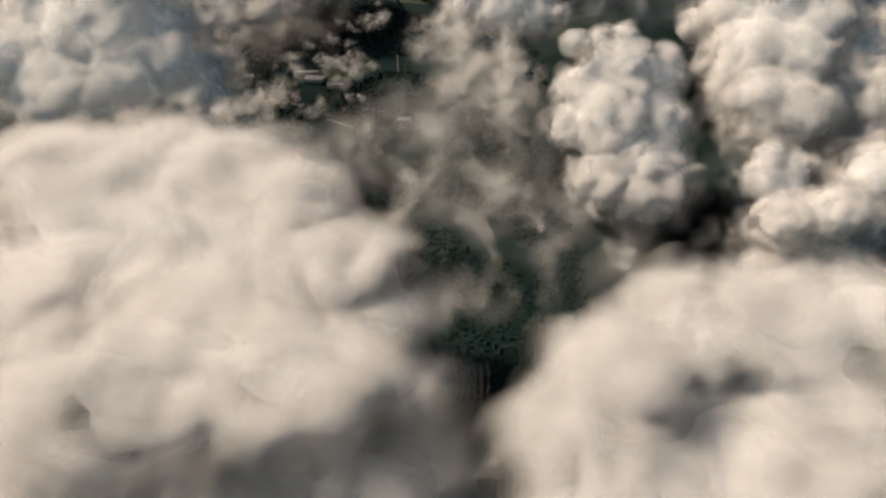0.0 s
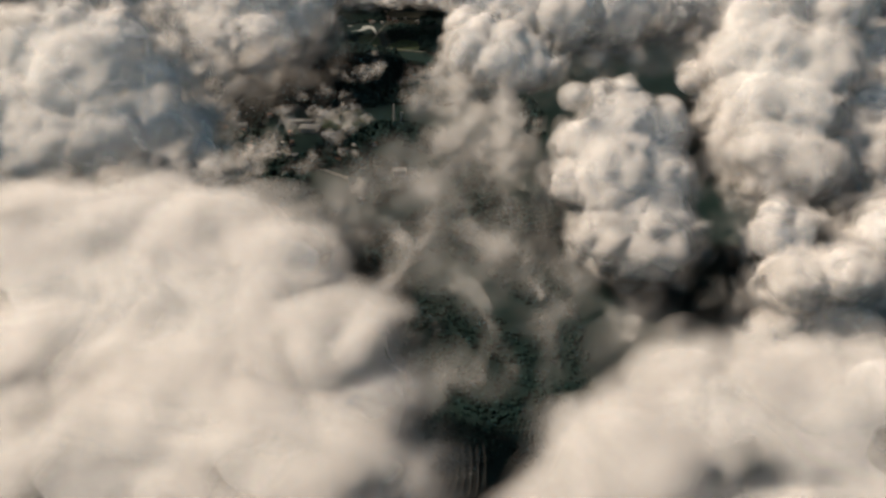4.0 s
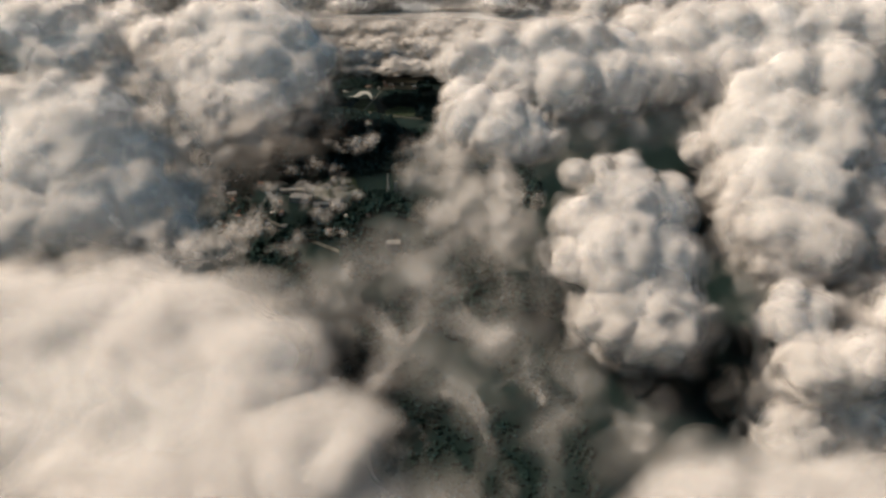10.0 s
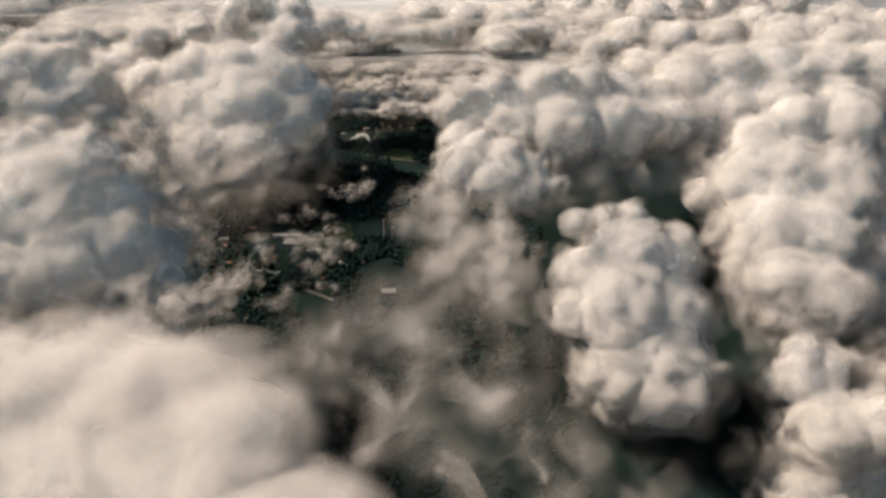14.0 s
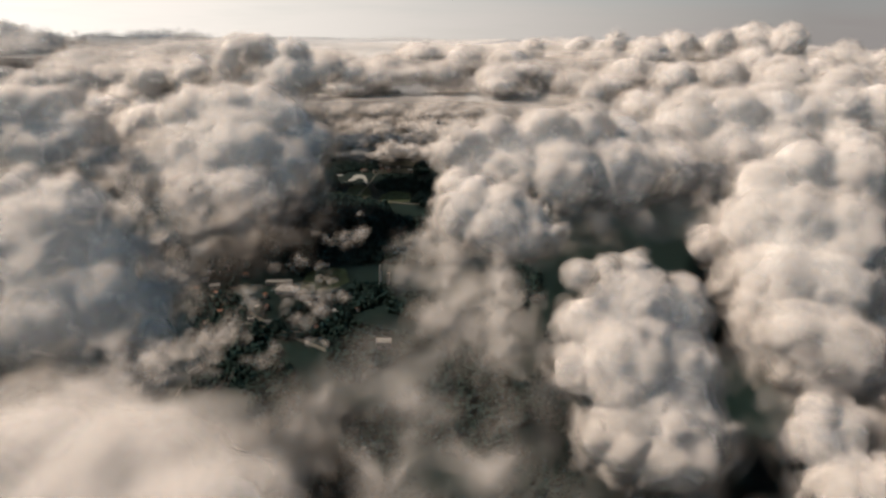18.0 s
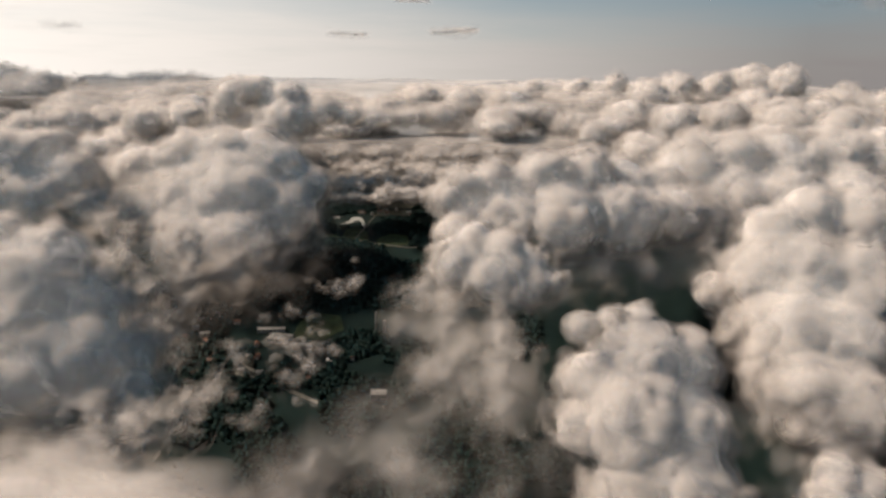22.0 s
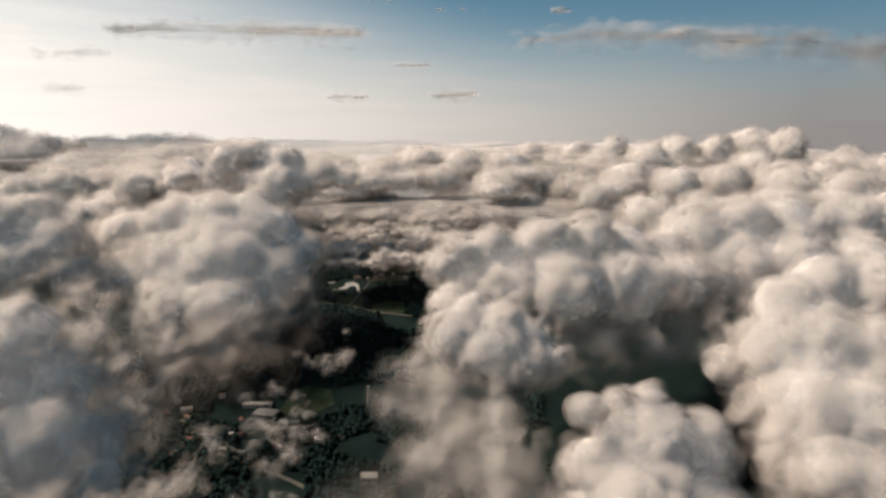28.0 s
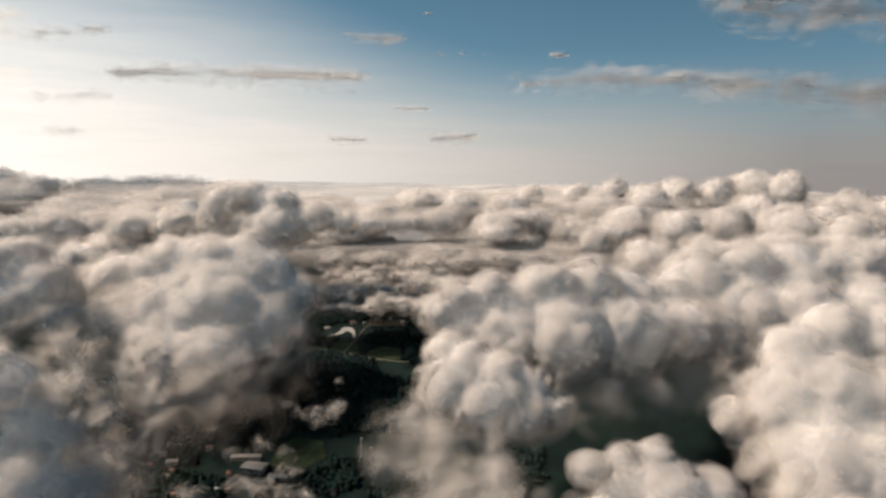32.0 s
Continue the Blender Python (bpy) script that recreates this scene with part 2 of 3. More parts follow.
def mist(label, lobes, voxel):
    return cloud(label, lobes, voxel, 1.3, 1.5, "mist", "mist between the clouds", "mist", MIST, 8, span=(-0.5, 0.6))


def sky_cloud(label, lobes, voxel):
    return cloud(label, lobes, voxel * 1.6, 1.0, 1.3, "high_cloud", "high clouds in the sky", "cloud", STREAK, 6, 1.7, (-0.3, 0.5))


# distance haze painted onto added shallow rolling sheets: opacity rises towards the horizon
def painted_haze_material(name, near, far, most):
    m, n, l = nodes_of(name)
    co = n.new("ShaderNodeTexCoord").outputs["Object"]
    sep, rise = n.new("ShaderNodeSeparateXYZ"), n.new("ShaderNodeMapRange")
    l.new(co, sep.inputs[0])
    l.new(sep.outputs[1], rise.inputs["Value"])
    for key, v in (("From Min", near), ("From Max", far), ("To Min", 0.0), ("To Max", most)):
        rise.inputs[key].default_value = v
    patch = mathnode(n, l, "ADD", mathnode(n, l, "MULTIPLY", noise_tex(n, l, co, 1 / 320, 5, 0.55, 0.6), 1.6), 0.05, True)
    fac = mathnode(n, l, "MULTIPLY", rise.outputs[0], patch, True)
    dif, tra, both = n.new("ShaderNodeBsdfDiffuse"), n.new("ShaderNodeBsdfTranslucent"), n.new("ShaderNodeMixShader")
    both.inputs[0].default_value = 0.25
    dif.inputs[0].default_value = tra.inputs[0].default_value = (0.93, 0.92, 0.90, 1)
    l.new(dif.outputs[0], both.inputs[1])
    l.new(tra.outputs[0], both.inputs[2])
    clear, mix, out = n.new("ShaderNodeBsdfTransparent"), n.new("ShaderNodeMixShader"), n.new("ShaderNodeOutputMaterial")
    l.new(fac, mix.inputs[0])
    l.new(clear.outputs[0], mix.inputs[1])
    l.new(both.outputs[0], mix.inputs[2])
    l.new(mix.outputs[0], out.inputs[0])
    return m


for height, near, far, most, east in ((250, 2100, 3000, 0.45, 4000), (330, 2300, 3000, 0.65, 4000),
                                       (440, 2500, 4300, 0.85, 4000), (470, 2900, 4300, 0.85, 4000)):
    sheet = new("painted_haze_layer", grid_mesh("painted_haze_layer", range(-4000, east + 1, 125), range(1000, 4601, 120),
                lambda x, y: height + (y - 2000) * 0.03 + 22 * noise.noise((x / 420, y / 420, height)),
                painted_haze_material("painted_haze_sheet", near, far, most)))
    tagged(sheet, "thin pale sheet painted as distance haze over the land", "haze", "haze layers", "stuff")


# ---- the land's fields, water, roads, houses and woods ----
def draped(name, outline, lift, mat, label, category, kind="structure"):
    """A flat patch that follows the land, from its outline in plan."""
    bm = bmesh.new()
    bm.faces.new([bm.verts.new((x, y, 0)) for x, y in outline])
    bmesh.ops.triangulate(bm, faces=bm.faces[:])
    bmesh.ops.subdivide_edges(bm, edges=bm.edges[:], cuts=3, use_grid_fill=True)
    for v in bm.verts:
        v.co.z = land_height(v.co.x, v.co.y) + lift
    me = bpy.data.meshes.new(name)
    bm.to_mesh(me)
    bm.free()
    me.materials.append(mat)
    return tagged(new(name, me), label, category, kind=kind)


def water_material():
    m, n, l = nodes_of("pond_water_sky_tint")
    bsdf, out, bump = n.new("ShaderNodeBsdfPrincipled"), n.new("ShaderNodeOutputMaterial"), n.new("ShaderNodeBump")
    # pale base colour stands in for the bright sky's reflection
    bsdf.inputs["Base Color"].default_value = (0.58, 0.61, 0.59, 1)
    bsdf.inputs["Roughness"].default_value, bsdf.inputs["Specular IOR Level"].default_value = 0.12, 1.0
    bump.inputs["Strength"].default_value = 0.05
    l.new(noise_tex(n, l, n.new("ShaderNodeTexCoord").outputs["Object"], 0.5, 3), bump.inputs["Height"])
    l.new(bump.outputs[0], bsdf.inputs["Normal"])
    l.new(bsdf.outputs[0], out.inputs[0])
    return m


WATER = water_material()
GRASS = plain_material("pasture", (0.040, 0.058, 0.032), 0.95, 0.1, 0.3, 0.05)
STUBBLE = plain_material("stubble_field", (0.07, 0.07, 0.055), 0.95, 0.1, 0.25, 0.06)
TRACK = plain_material("pale_road", (0.14, 0.14, 0.12), 0.9, 0.1, 0.15, 0.2)
ROOF = plain_material("sheet_roof", (0.24, 0.24, 0.23), 0.5, 0.4, 0.12, 0.15)
WHITE_ROOF = plain_material("white_sheet_roof", (0.5, 0.5, 0.48), 0.5, 0.4, 0.06, 0.15)
TILE_ROOF = plain_material("tiled_roof", (0.20, 0.11, 0.08), 0.85, 0.2, 0.25, 0.4)
PLASTER = plain_material("plaster_wall", (0.32, 0.30, 0.27), 0.9, 0.2, 0.12, 0.3)
CONCRETE = plain_material("concrete", (0.22, 0.22, 0.21), 0.9, 0.2, 0.18, 0.2)
LEAVES = plain_material("tree_crowns", (0.012, 0.029, 0.027), 0.95, 0.1, 0.35, 0.06)

draped("pond", [(-268, 2330), (-258, 2362), (-262, 2392), (-244, 2412), (-226, 2396), (-216, 2360), (-207, 2312), (-204, 2284),
                (-214, 2300), (-221, 2336), (-232, 2358), (-243, 2352), (-247, 2328), (-262, 2318), (-290, 2312), (-270, 2322)],
       0.5, WATER, "pale irregular pond with the sky's reflection painted in", "pond")
draped("pond", [(-316, 2396), (-304, 2410), (-292, 2404), (-298, 2390), (-312, 2384)], 0.5, WATER, "small pale pond among dark woods", "pond")
draped("field", [(-262, 2170), (-180, 2166), (-190, 2240), (-226, 2282), (-256, 2260)], 0.35, GRASS, "olive green pasture beside the pond", "field")
draped("field", [(-150, 2120), (-60, 2140), (-70, 2210), (-120, 2226), (-158, 2180)], 0.35, GRASS, "olive green pasture below the village", "field")
draped("field", [(-206, 2560), (-60, 2560), (-50, 2680), (-190, 2690)], 0.35, STUBBLE, "dull brown stubble field on the plateau", "field")
draped("field", [(-190, 2430), (-70, 2440), (-78, 2520), (-186, 2516)], 0.35, STUBBLE, "dull brown stubble field on the plateau", "field")
draped("field", [(-300, 2168), (-268, 2190), (-276, 2220), (-306, 2206)], 0.35, GRASS, "small green clearing in the woods", "field")
draped("field", [(-300, 1700), (-230, 1694), (-190, 1730), (-205, 1780), (-262, 1792), (-296, 1760)], 0.35, GRASS, "rough dark plot behind the warehouses", "field")


def road(points, width, label):
    """A road ribbon over the land through a few bends."""
    left, right = [], []
    for i, (x, y) in enumerate(points):
        x0, y0 = points[max(i - 1, 0)]
        x1, y1 = points[min(i + 1, len(points) - 1)]
        d = math.hypot(x1 - x0, y1 - y0)
        nx, ny = -(y1 - y0) / d * width / 2, (x1 - x0) / d * width / 2
        left.append((x + nx, y + ny))
        right.append((x - nx, y - ny))
    bm = bmesh.new()
    a, b = ([bm.verts.new((x, y, land_height(x, y) + 0.8)) for x, y in side] for side in (left, right))
    for i in range(len(a) - 1):
        bm.faces.new((a[i], b[i], b[i + 1], a[i + 1]))
    me = bpy.data.meshes.new("road")
    bm.to_mesh(me)
    bm.free()
    me.materials.append(TRACK)
    return tagged(new("road", me), label, "road", kind="structure")


def bend(*stops):
    """Many points along a line of stops."""
    return [(x0 + (x1 - x0) * k / 8, y0 + (y1 - y0) * k / 8) for (x0, y0), (x1, y1) in zip(stops, stops[1:]) for k in range(8)] + [stops[-1]]


road(bend((-380, 2226), (-300, 2196), (-221, 2173), (-142, 2139), (-60, 2120), (60, 2130)), 6, "pale country road at the wood's edge")
road(bend((-640, 1740), (-580, 1712), (-408, 1631), (-330, 1566), (-200, 1500)), 8, "pale straight road past the warehouses")
road(bend((-480, 1590), (-398, 1584), (-334, 1567), (-150, 1540)), 5, "narrow lane between dark plots")
road(bend((-178, 2482), (-190, 2400), (-200, 2290), (-221, 2173)), 4, "narrow lane down from the village")


def box_mesh(name, w, d, z0, z1, mat):
    bm = bmesh.new()
    bmesh.ops.create_cube(bm, size=1.0, matrix=Matrix.Translation((0, 0, (z0 + z1) / 2)) @ Matrix.Diagonal((w, d, z1 - z0, 1)))
    bmesh.ops.bevel(bm, geom=bm.edges[:], offset=0.12, segments=1, affect="EDGES")
    me = bpy.data.meshes.new(name)
    bm.to_mesh(me)
    bm.free()
    me.materials.append(mat)
    return me


def gable_mesh(name, w, d, z, rise, mat, over=0.8):
    """A ridged roof slab along x, with eaves."""
    bm = bmesh.new()
    ring = [(-d / 2 - over, z - 0.2), (0, z + rise), (d / 2 + over, z - 0.2), (d / 2 + over, z + 0.1), (0, z + rise + 0.4), (-d / 2 - over, z + 0.1)]
    ends = [[bm.verts.new((x, y, h)) for y, h in ring] for x in (-w / 2 - over, w / 2 + over)]
    for i in range(6):
        bm.faces.new((ends[0][i], ends[0][(i + 1) % 6], ends[1][(i + 1) % 6], ends[1][i]))
    for e in ends:
        bm.faces.new((e[0], e[1], e[4], e[5]))
        bm.faces.new((e[1], e[2], e[3], e[4]))
    bmesh.ops.recalc_face_normals(bm, faces=bm.faces[:])
    me = bpy.data.meshes.new(name)
    bm.to_mesh(me)
    bm.free()
    me.materials.append(mat)
    return me


WINDOW = plain_material("dark_window", (0.03, 0.035, 0.04), 0.2, 0.5, 0.2, 1.0)


def building(name, label, w, d, h, rise, walls, roof, x, y, turn, group="", windows=3):
    """A house or hall: walls, ridged roof, windows along the front, a door."""
    thing = tagged(new(name), label, "building", group)
    part("wall", box_mesh("wall", w, d, -3, h, walls), thing)
    part("roof", gable_mesh("roof", w, d, h, rise, roof), thing)
    for i in range(windows):
        win = part("window", box_mesh("window", w / windows * 0.45, 0.3, h * 0.35, h * 0.75, WINDOW), thing)
        win.location = ((i + 0.5) * w / windows - w / 2, -d / 2, 0)
    door = part("door", box_mesh("door", min(3.0, w * 0.1), 0.3, 0, min(h * 0.6, 4), WINDOW), thing)
    door.location = (w * 0.02, -d / 2 - 0.1, 0)
    thing.matrix_basis = pose(x, y, land_height(x, y), 0, 0, turn)
    return thing


building("warehouse", "large grey sheet-roofed warehouse among woods", 46, 34, 8, 3, CONCRETE, ROOF, -326, 1692, -12, windows=6)
building("warehouse", "long low grey warehouse beside a larger one", 40, 14, 6, 2, CONCRETE, ROOF, -272, 1668, -6, windows=6)
building("warehouse", "long pale-roofed shed by the bare plot", 60, 14, 6, 2, CONCRETE, ROOF, -352, 1722, 4, windows=7)
building("warehouse", "long pale greenhouse roof on the plateau", 46, 12, 4, 2, PLASTER, WHITE_ROOF, -225, 2680, 0, windows=6)
building("warehouse", "long pale greenhouse roof on the plateau", 26, 10, 4, 2, PLASTER, WHITE_ROOF, -200, 2562, 2, windows=4)
building("shed", "small white-roofed shed at the village", 12, 8, 5, 2, PLASTER, WHITE_ROOF, -81, 2478, 20)
building("shed", "grey-roofed barn beside the road", 22, 14, 6, 3, PLASTER, ROOF, -497, 1704, 18)
building("shed", "pale-roofed barn above the road", 16, 10, 6, 3, PLASTER, WHITE_ROOF, -490, 1752, 10)
building("shed", "pale-roofed shed beside a narrow lane", 12, 8, 5, 2, PLASTER, ROOF, -386, 1592, 8)
building("hall", "dim boxy hall in the mist", 30, 22, 12, 2, CONCRETE, CONCRETE, -92, 1522, 4, windows=5)


def chimney(x, y, height, radius, label):
    thing = tagged(new("factory_chimney"), label, "chimney")
    for name, z0, z1, r0, r1, mat in (("shaft", -3, height, radius, radius * 0.7, CONCRETE), ("rim", height, height + 1.5, radius * 0.82, radius * 0.82, PLASTER),
                                      ("plinth", -3, 3, radius * 1.5, radius * 1.5, CONCRETE)):
        bm = bmesh.new()
        bmesh.ops.create_cone(bm, cap_ends=True, segments=20, radius1=r0, radius2=r1, depth=z1 - z0, matrix=Matrix.Translation((0, 0, (z0 + z1) / 2)))
        me = bpy.data.meshes.new(name)
        bm.to_mesh(me)
        bm.free()
        me.materials.append(mat)
        part(name, me, thing)
    thing.location = (x, y, land_height(x, y))
    return thing


chimney(-116, 1725, 44, 3.4, "tall pale concrete chimney rising from the woods")
chimney(-97, 1722, 26, 4.5, "short stout concrete chimney in the woods")

HOUSE = building("house", "small plastered house with a tiled roof", 12, 9, 5, 3.5, PLASTER, TILE_ROOF, -178, 2482, 10, "houses of the village")
HOUSE_GREY = building("house", "small plastered house with a grey roof", 14, 9, 6, 3, PLASTER, ROOF, -160, 2503, -20, "houses of the village")
yard = random.Random(4)
for i in range(30):
    cx, cy, sx, sy = ((-150, 2490, 90, 60), (-380, 1640, 130, 60), (-230, 1600, 120, 60), (-500, 1720, 70, 60))[i % 4]
    x, y = cx + yard.uniform(-1, 1) * sx, cy + yard.uniform(-1, 1) * sy
    copy_thing((HOUSE, HOUSE_GREY)[i % 3 == 0], pose(x, y, land_height(x, y), 0, 0, yard.choice((0, 90, 15, 105, -30)) + yard.uniform(-8, 8)))


def woods():
    """Thousands of rough tree crowns over the land in the gaps, clear of fields, water and yards."""
    grow = np.random.RandomState(3)
    bm = bmesh.new()
    bmesh.ops.create_icosphere(bm, subdivisions=1, radius=1.0)
    ball = np.array([v.co[:] for v in bm.verts])
    tris = np.array([[v.index for v in f.verts] for f in bm.faces])
    bm.free()
    clear = [(-238, 2345, 75), (-305, 2398, 22), (-222, 2215, 52), (-105, 2175, 55), (-128, 2620, 95), (-130, 2476, 80), (-285, 2195, 24),
             (-390, 1728, 66), (-240, 1745, 66), (-326, 1692, 45), (-272, 1668, 28), (-497, 1704, 24), (-386, 1592, 18), (-92, 1522, 28)]
    vs, fs, count = [], [], 0
    while count < 17000:
        x, y = grow.uniform(-700, 260), grow.uniform(750, 2750)
        if any(math.hypot(x - a, y - b) < c for a, b, c in clear) or noise.noise((x / 130, y / 130, 3.1)) < -0.12:
            continue
        r = grow.uniform(4, 8) if y > 1250 else grow.uniform(2, 4.5)
        z = land_height(x, y)
        vs.append(ball * (1 + grow.uniform(-0.28, 0.28, (12 if len(ball) == 12 else len(ball), 1))) * (r, r, r * grow.uniform(0.7, 1.2)) + (x, y, z + r * 0.7))
        fs.append(tris + count * len(ball))
        count += 1
    me = bpy.data.meshes.new("woodland")
    me.from_pydata(np.concatenate(vs).tolist(), [], np.concatenate(fs).tolist())
    me.materials.append(LEAVES)
    return me


tagged(new("woodland", woods()), "dense dark green woodland canopy", "woods", kind="stuff")


# -- clouds by place --
cloud("cauliflower-topped cumulus tower, cream on its sunlit side",
      [(252, 1270, 216, 22, 1), (296, 1290, 217, 20, 1), (344, 1300, 222, 24, 1), (339, 1290, 143, 84, 1), (414, 1290, 149, 54, 1), (271, 1270, 126, 53, 1), (328, 1240, 70, 96, 1), (400, 1230, 57, 82, 1), (387, 1190, -22, 107, 1), (313, 1180, -26, 71, 1), (245, 1230, 65, 45, 1)], voxel=3.2, billow=1.1)
cloud("tall white cumulus with bright sunlit rim and grey base",
      [(-649, 1300, 326, 58, 1), (-572, 1300, 308, 64, 1), (-709, 1290, 280, 81, 1), (-613, 1260, 231, 122, 0.9), (-520, 1290, 223, 68, 1), (-468, 1280, 155, 49, 1), (-543, 1220, 146, 122, 0.8), (-663, 1200, 143, 120, 0.8), (-774, 1220, 193, 101, 0.9), (-456, 1220, 106, 57, 0.8)], voxel=3.2)
wisp("ragged sunlit cumulus shoulder, torn and golden",
      [(-551, 1450, 324, 30, 1), (-566, 1430, 278, 35, 1), (-509, 1420, 261, 39, 1), (-470, 1400, 202, 39, 1), (-511, 1380, 204, 38, 1), (-436, 1360, 152, 30, 1), (-463, 1340, 120, 32, 1), (-423, 1420, 180, 22, 1), (-508, 1340, 139, 37, 1)], voxel=3.6, skins=RAGGED)
cloud("white rounded cumulus with flat shaded base",
      [(-923, 1900, 394, 75, 0.8), (-994, 1880, 368, 101, 0.9), (-841, 1860, 340, 66, 0.9), (-913, 1840, 296, 105, 0.7), (-786, 1840, 271, 52, 0.7), (-1076, 1860, 344, 105, 0.8)], voxel=5)
cloud("broad grey-based cumulus mound with white crown",
      [(-458, 2080, 386, 77, 1), (-542, 2060, 358, 97, 1), (-637, 2060, 364, 88, 0.9), (-388, 2060, 338, 77, 1), (-321, 2050, 296, 59, 1), (-492, 2000, 273, 144, 0.9), (-376, 1990, 232, 101, 0.9), (-617, 1980, 246, 122, 0.9), (-758, 2060, 333, 89, 0.8), (-468, 1900, 179, 110, 0.8), (-571, 1880, 183, 95, 0.8), (-733, 1950, 236, 85, 0.8)], voxel=5.5)
cloud("slate-sided cumulus head above the mound",
      [(-590, 2350, 522, 57, 1), (-528, 2370, 533, 54, 1), (-437, 2370, 498, 65, 1), (-335, 2370, 475, 61, 0.9), (-251, 2370, 459, 44, 0.8), (-447, 2330, 442, 94, 0.7), (-615, 2340, 481, 47, 0.8), (-742, 2360, 453, 68, 0.7), (-880, 2400, 431, 78, 0.6)], voxel=6.5)
cloud("long cream cloud bank with knobbly sunlit top",
      [(47, 1700, 334, 38, 1), (97, 1710, 362, 40, 1), (154, 1720, 366, 54, 1), (246, 1740, 370, 66, 1), (336, 1790, 369, 68, 1), (447, 1850, 341, 79, 1), (286, 1690, 290, 94, 0.9), (418, 1730, 282, 97, 0.9), (174, 1680, 291, 77, 0.9), (541, 1790, 282, 89, 0.8), (87, 1690, 287, 53, 1), (551, 1900, 321, 77, 0.9)], voxel=4.7)
cloud("pale cloud bank rolling back to the horizon",
      [(668, 2050, 343, 98, 0.9), (801, 2100, 359, 104, 0.9), (944, 2130, 372, 110, 0.9), (1101, 2150, 379, 118, 0.9), (1251, 2150, 359, 133, 0.9), (749, 2000, 277, 123, 0.8), (912, 2000, 280, 129, 0.8), (1075, 2000, 282, 123, 0.8), (636, 1850, 269, 87, 0.8)], voxel=5.6)
cloud("grey-brown cumulus shoulder over its ragged foot",
      [(94, 1560, 278, 45, 1), (54, 1580, 287, 38, 1), (152, 1540, 260, 47, 1), (204, 1520, 247, 31, 1), (64, 1520, 239, 56, 1), (131, 1500, 218, 59, 0.9), (188, 1490, 203, 38, 0.9), (236, 1500, 219, 27, 0.8)], voxel=4, thin=1.2)
soft_cloud("dim ragged foot of the cumulus shoulder",
      [(18, 1480, 203, 49, 1), (-39, 1490, 189, 34, 1), (65, 1430, 167, 54, 0.9), (137, 1440, 173, 50, 0.9), (-23, 1400, 160, 44, 0.8), (30, 1380, 143, 43, 0.8)], voxel=3.7)
soft_cloud("dim rounded puff low in the gap",
      [(127, 1340, 175, 37, 0.9), (170, 1330, 152, 31, 0.9), (75, 1320, 132, 52, 0.9), (142, 1300, 125, 51, 0.8), (7, 1310, 118, 43, 0.8)], voxel=3.4)
cloud("large pinkish cumulus wall beside the gap",
      [(660, 1560, 298, 60, 1), (760, 1600, 320, 77, 1), (847, 1590, 314, 81, 1), (634, 1500, 236, 71, 1), (710, 1500, 228, 95, 1), (784, 1480, 217, 93, 1), (652, 1420, 163, 85, 0.9), (729, 1400, 146, 96, 0.9), (622, 1400, 117, 58, 0.9), (645, 1330, 91, 64, 0.9), (712, 1300, 69, 71, 0.9), (668, 1660, 171, 60, 1), (912, 1720, 243, 89, 1)], voxel=3.9, billow=.9)
cloud("pinkish cumulus slope falling to the turret",
      [(584, 1600, 169, 48, 1), (637, 1560, 108, 54, 1), (720, 1620, 126, 67, 1), (751, 1500, 95, 80, 1), (636, 1420, 55, 50, 1), (650, 1320, 34, 52, 1), (746, 1350, 43, 77, 1), (851, 1380, 76, 89, 1)], voxel=3.8, billow=.9)
cloud("pale cloud flank beyond the turret",
      [(898, 1450, 111, 93, 1), (920, 1350, 64, 100, 1), (988, 1600, 192, 100, 1), (848, 1180, -19, 80, 1), (1004, 1450, 148, 104, 1), (771, 1080, -72, 47, 0.9)], voxel=3.5)
soft_cloud("thin upright cloud wisp beside the dark gap",
      [(582, 1640, 253, 30, 1.2), (597, 1620, 205, 36, 1), (548, 1600, 190, 25, 1), (589, 1560, 173, 38, 1), (629, 1600, 223, 35, 1)], voxel=4.2)
cloud("slim cloud turret with ragged crown",
      [(621, 1180, 23, 36, 1), (664, 1170, -3, 45, 1), (605, 1160, -20, 42, 1), (649, 1130, -77, 70, 1), (669, 1090, -137, 79, 1), (738, 1130, -54, 51, 1), (710, 1060, -146, 81, 0.9), (603, 1040, -163, 72, 0.9), (614, 1060, -49, 55, 0.9), (694, 1060, -37, 60, 0.9)], voxel=2.7)
wisp("brownish torn cloud shreds by the turret",
      [(572, 1240, 123, 30, 1), (602, 1220, 82, 34, 1), (539, 1250, 107, 24, 1), (615, 1190, 53, 32, 1), (677, 1250, 81, 41, 1), (562, 1180, 46, 29, 1)], voxel=3.1)
swell("huge smooth stratus swell, creamy white",
      [(-534, 880, 127, 105, 0.7), (-419, 900, 143, 91, 0.7), (-296, 870, 142, 81, 0.7), (-193, 800, 132, 73, 0.7), (-439, 760, 59, 131, 0.6), (-281, 740, 58, 121, 0.6), (-129, 690, 97, 68, 0.6), (-323, 590, 30, 137, 0.5), (-159, 580, 42, 106, 0.5), (-581, 740, 22, 137, 0.6), (-73, 620, 64, 47, 0.5), (-445, 520, -96, 130, 0.5), (-231, 500, -91, 127, 0.5), (-90, 500, -72, 69, 0.5), (-340, 620, -51, 140, 0.5), (-480, 820, 98, 110, 0.6), (-350, 815, 102, 105, 0.6), (-225, 765, 100, 92, 0.6), (-62, 640, 62, 44, 0.6), (-54, 560, 22, 46, 0.6), (-50, 490, -50, 48, 0.6)], voxel=4.4)
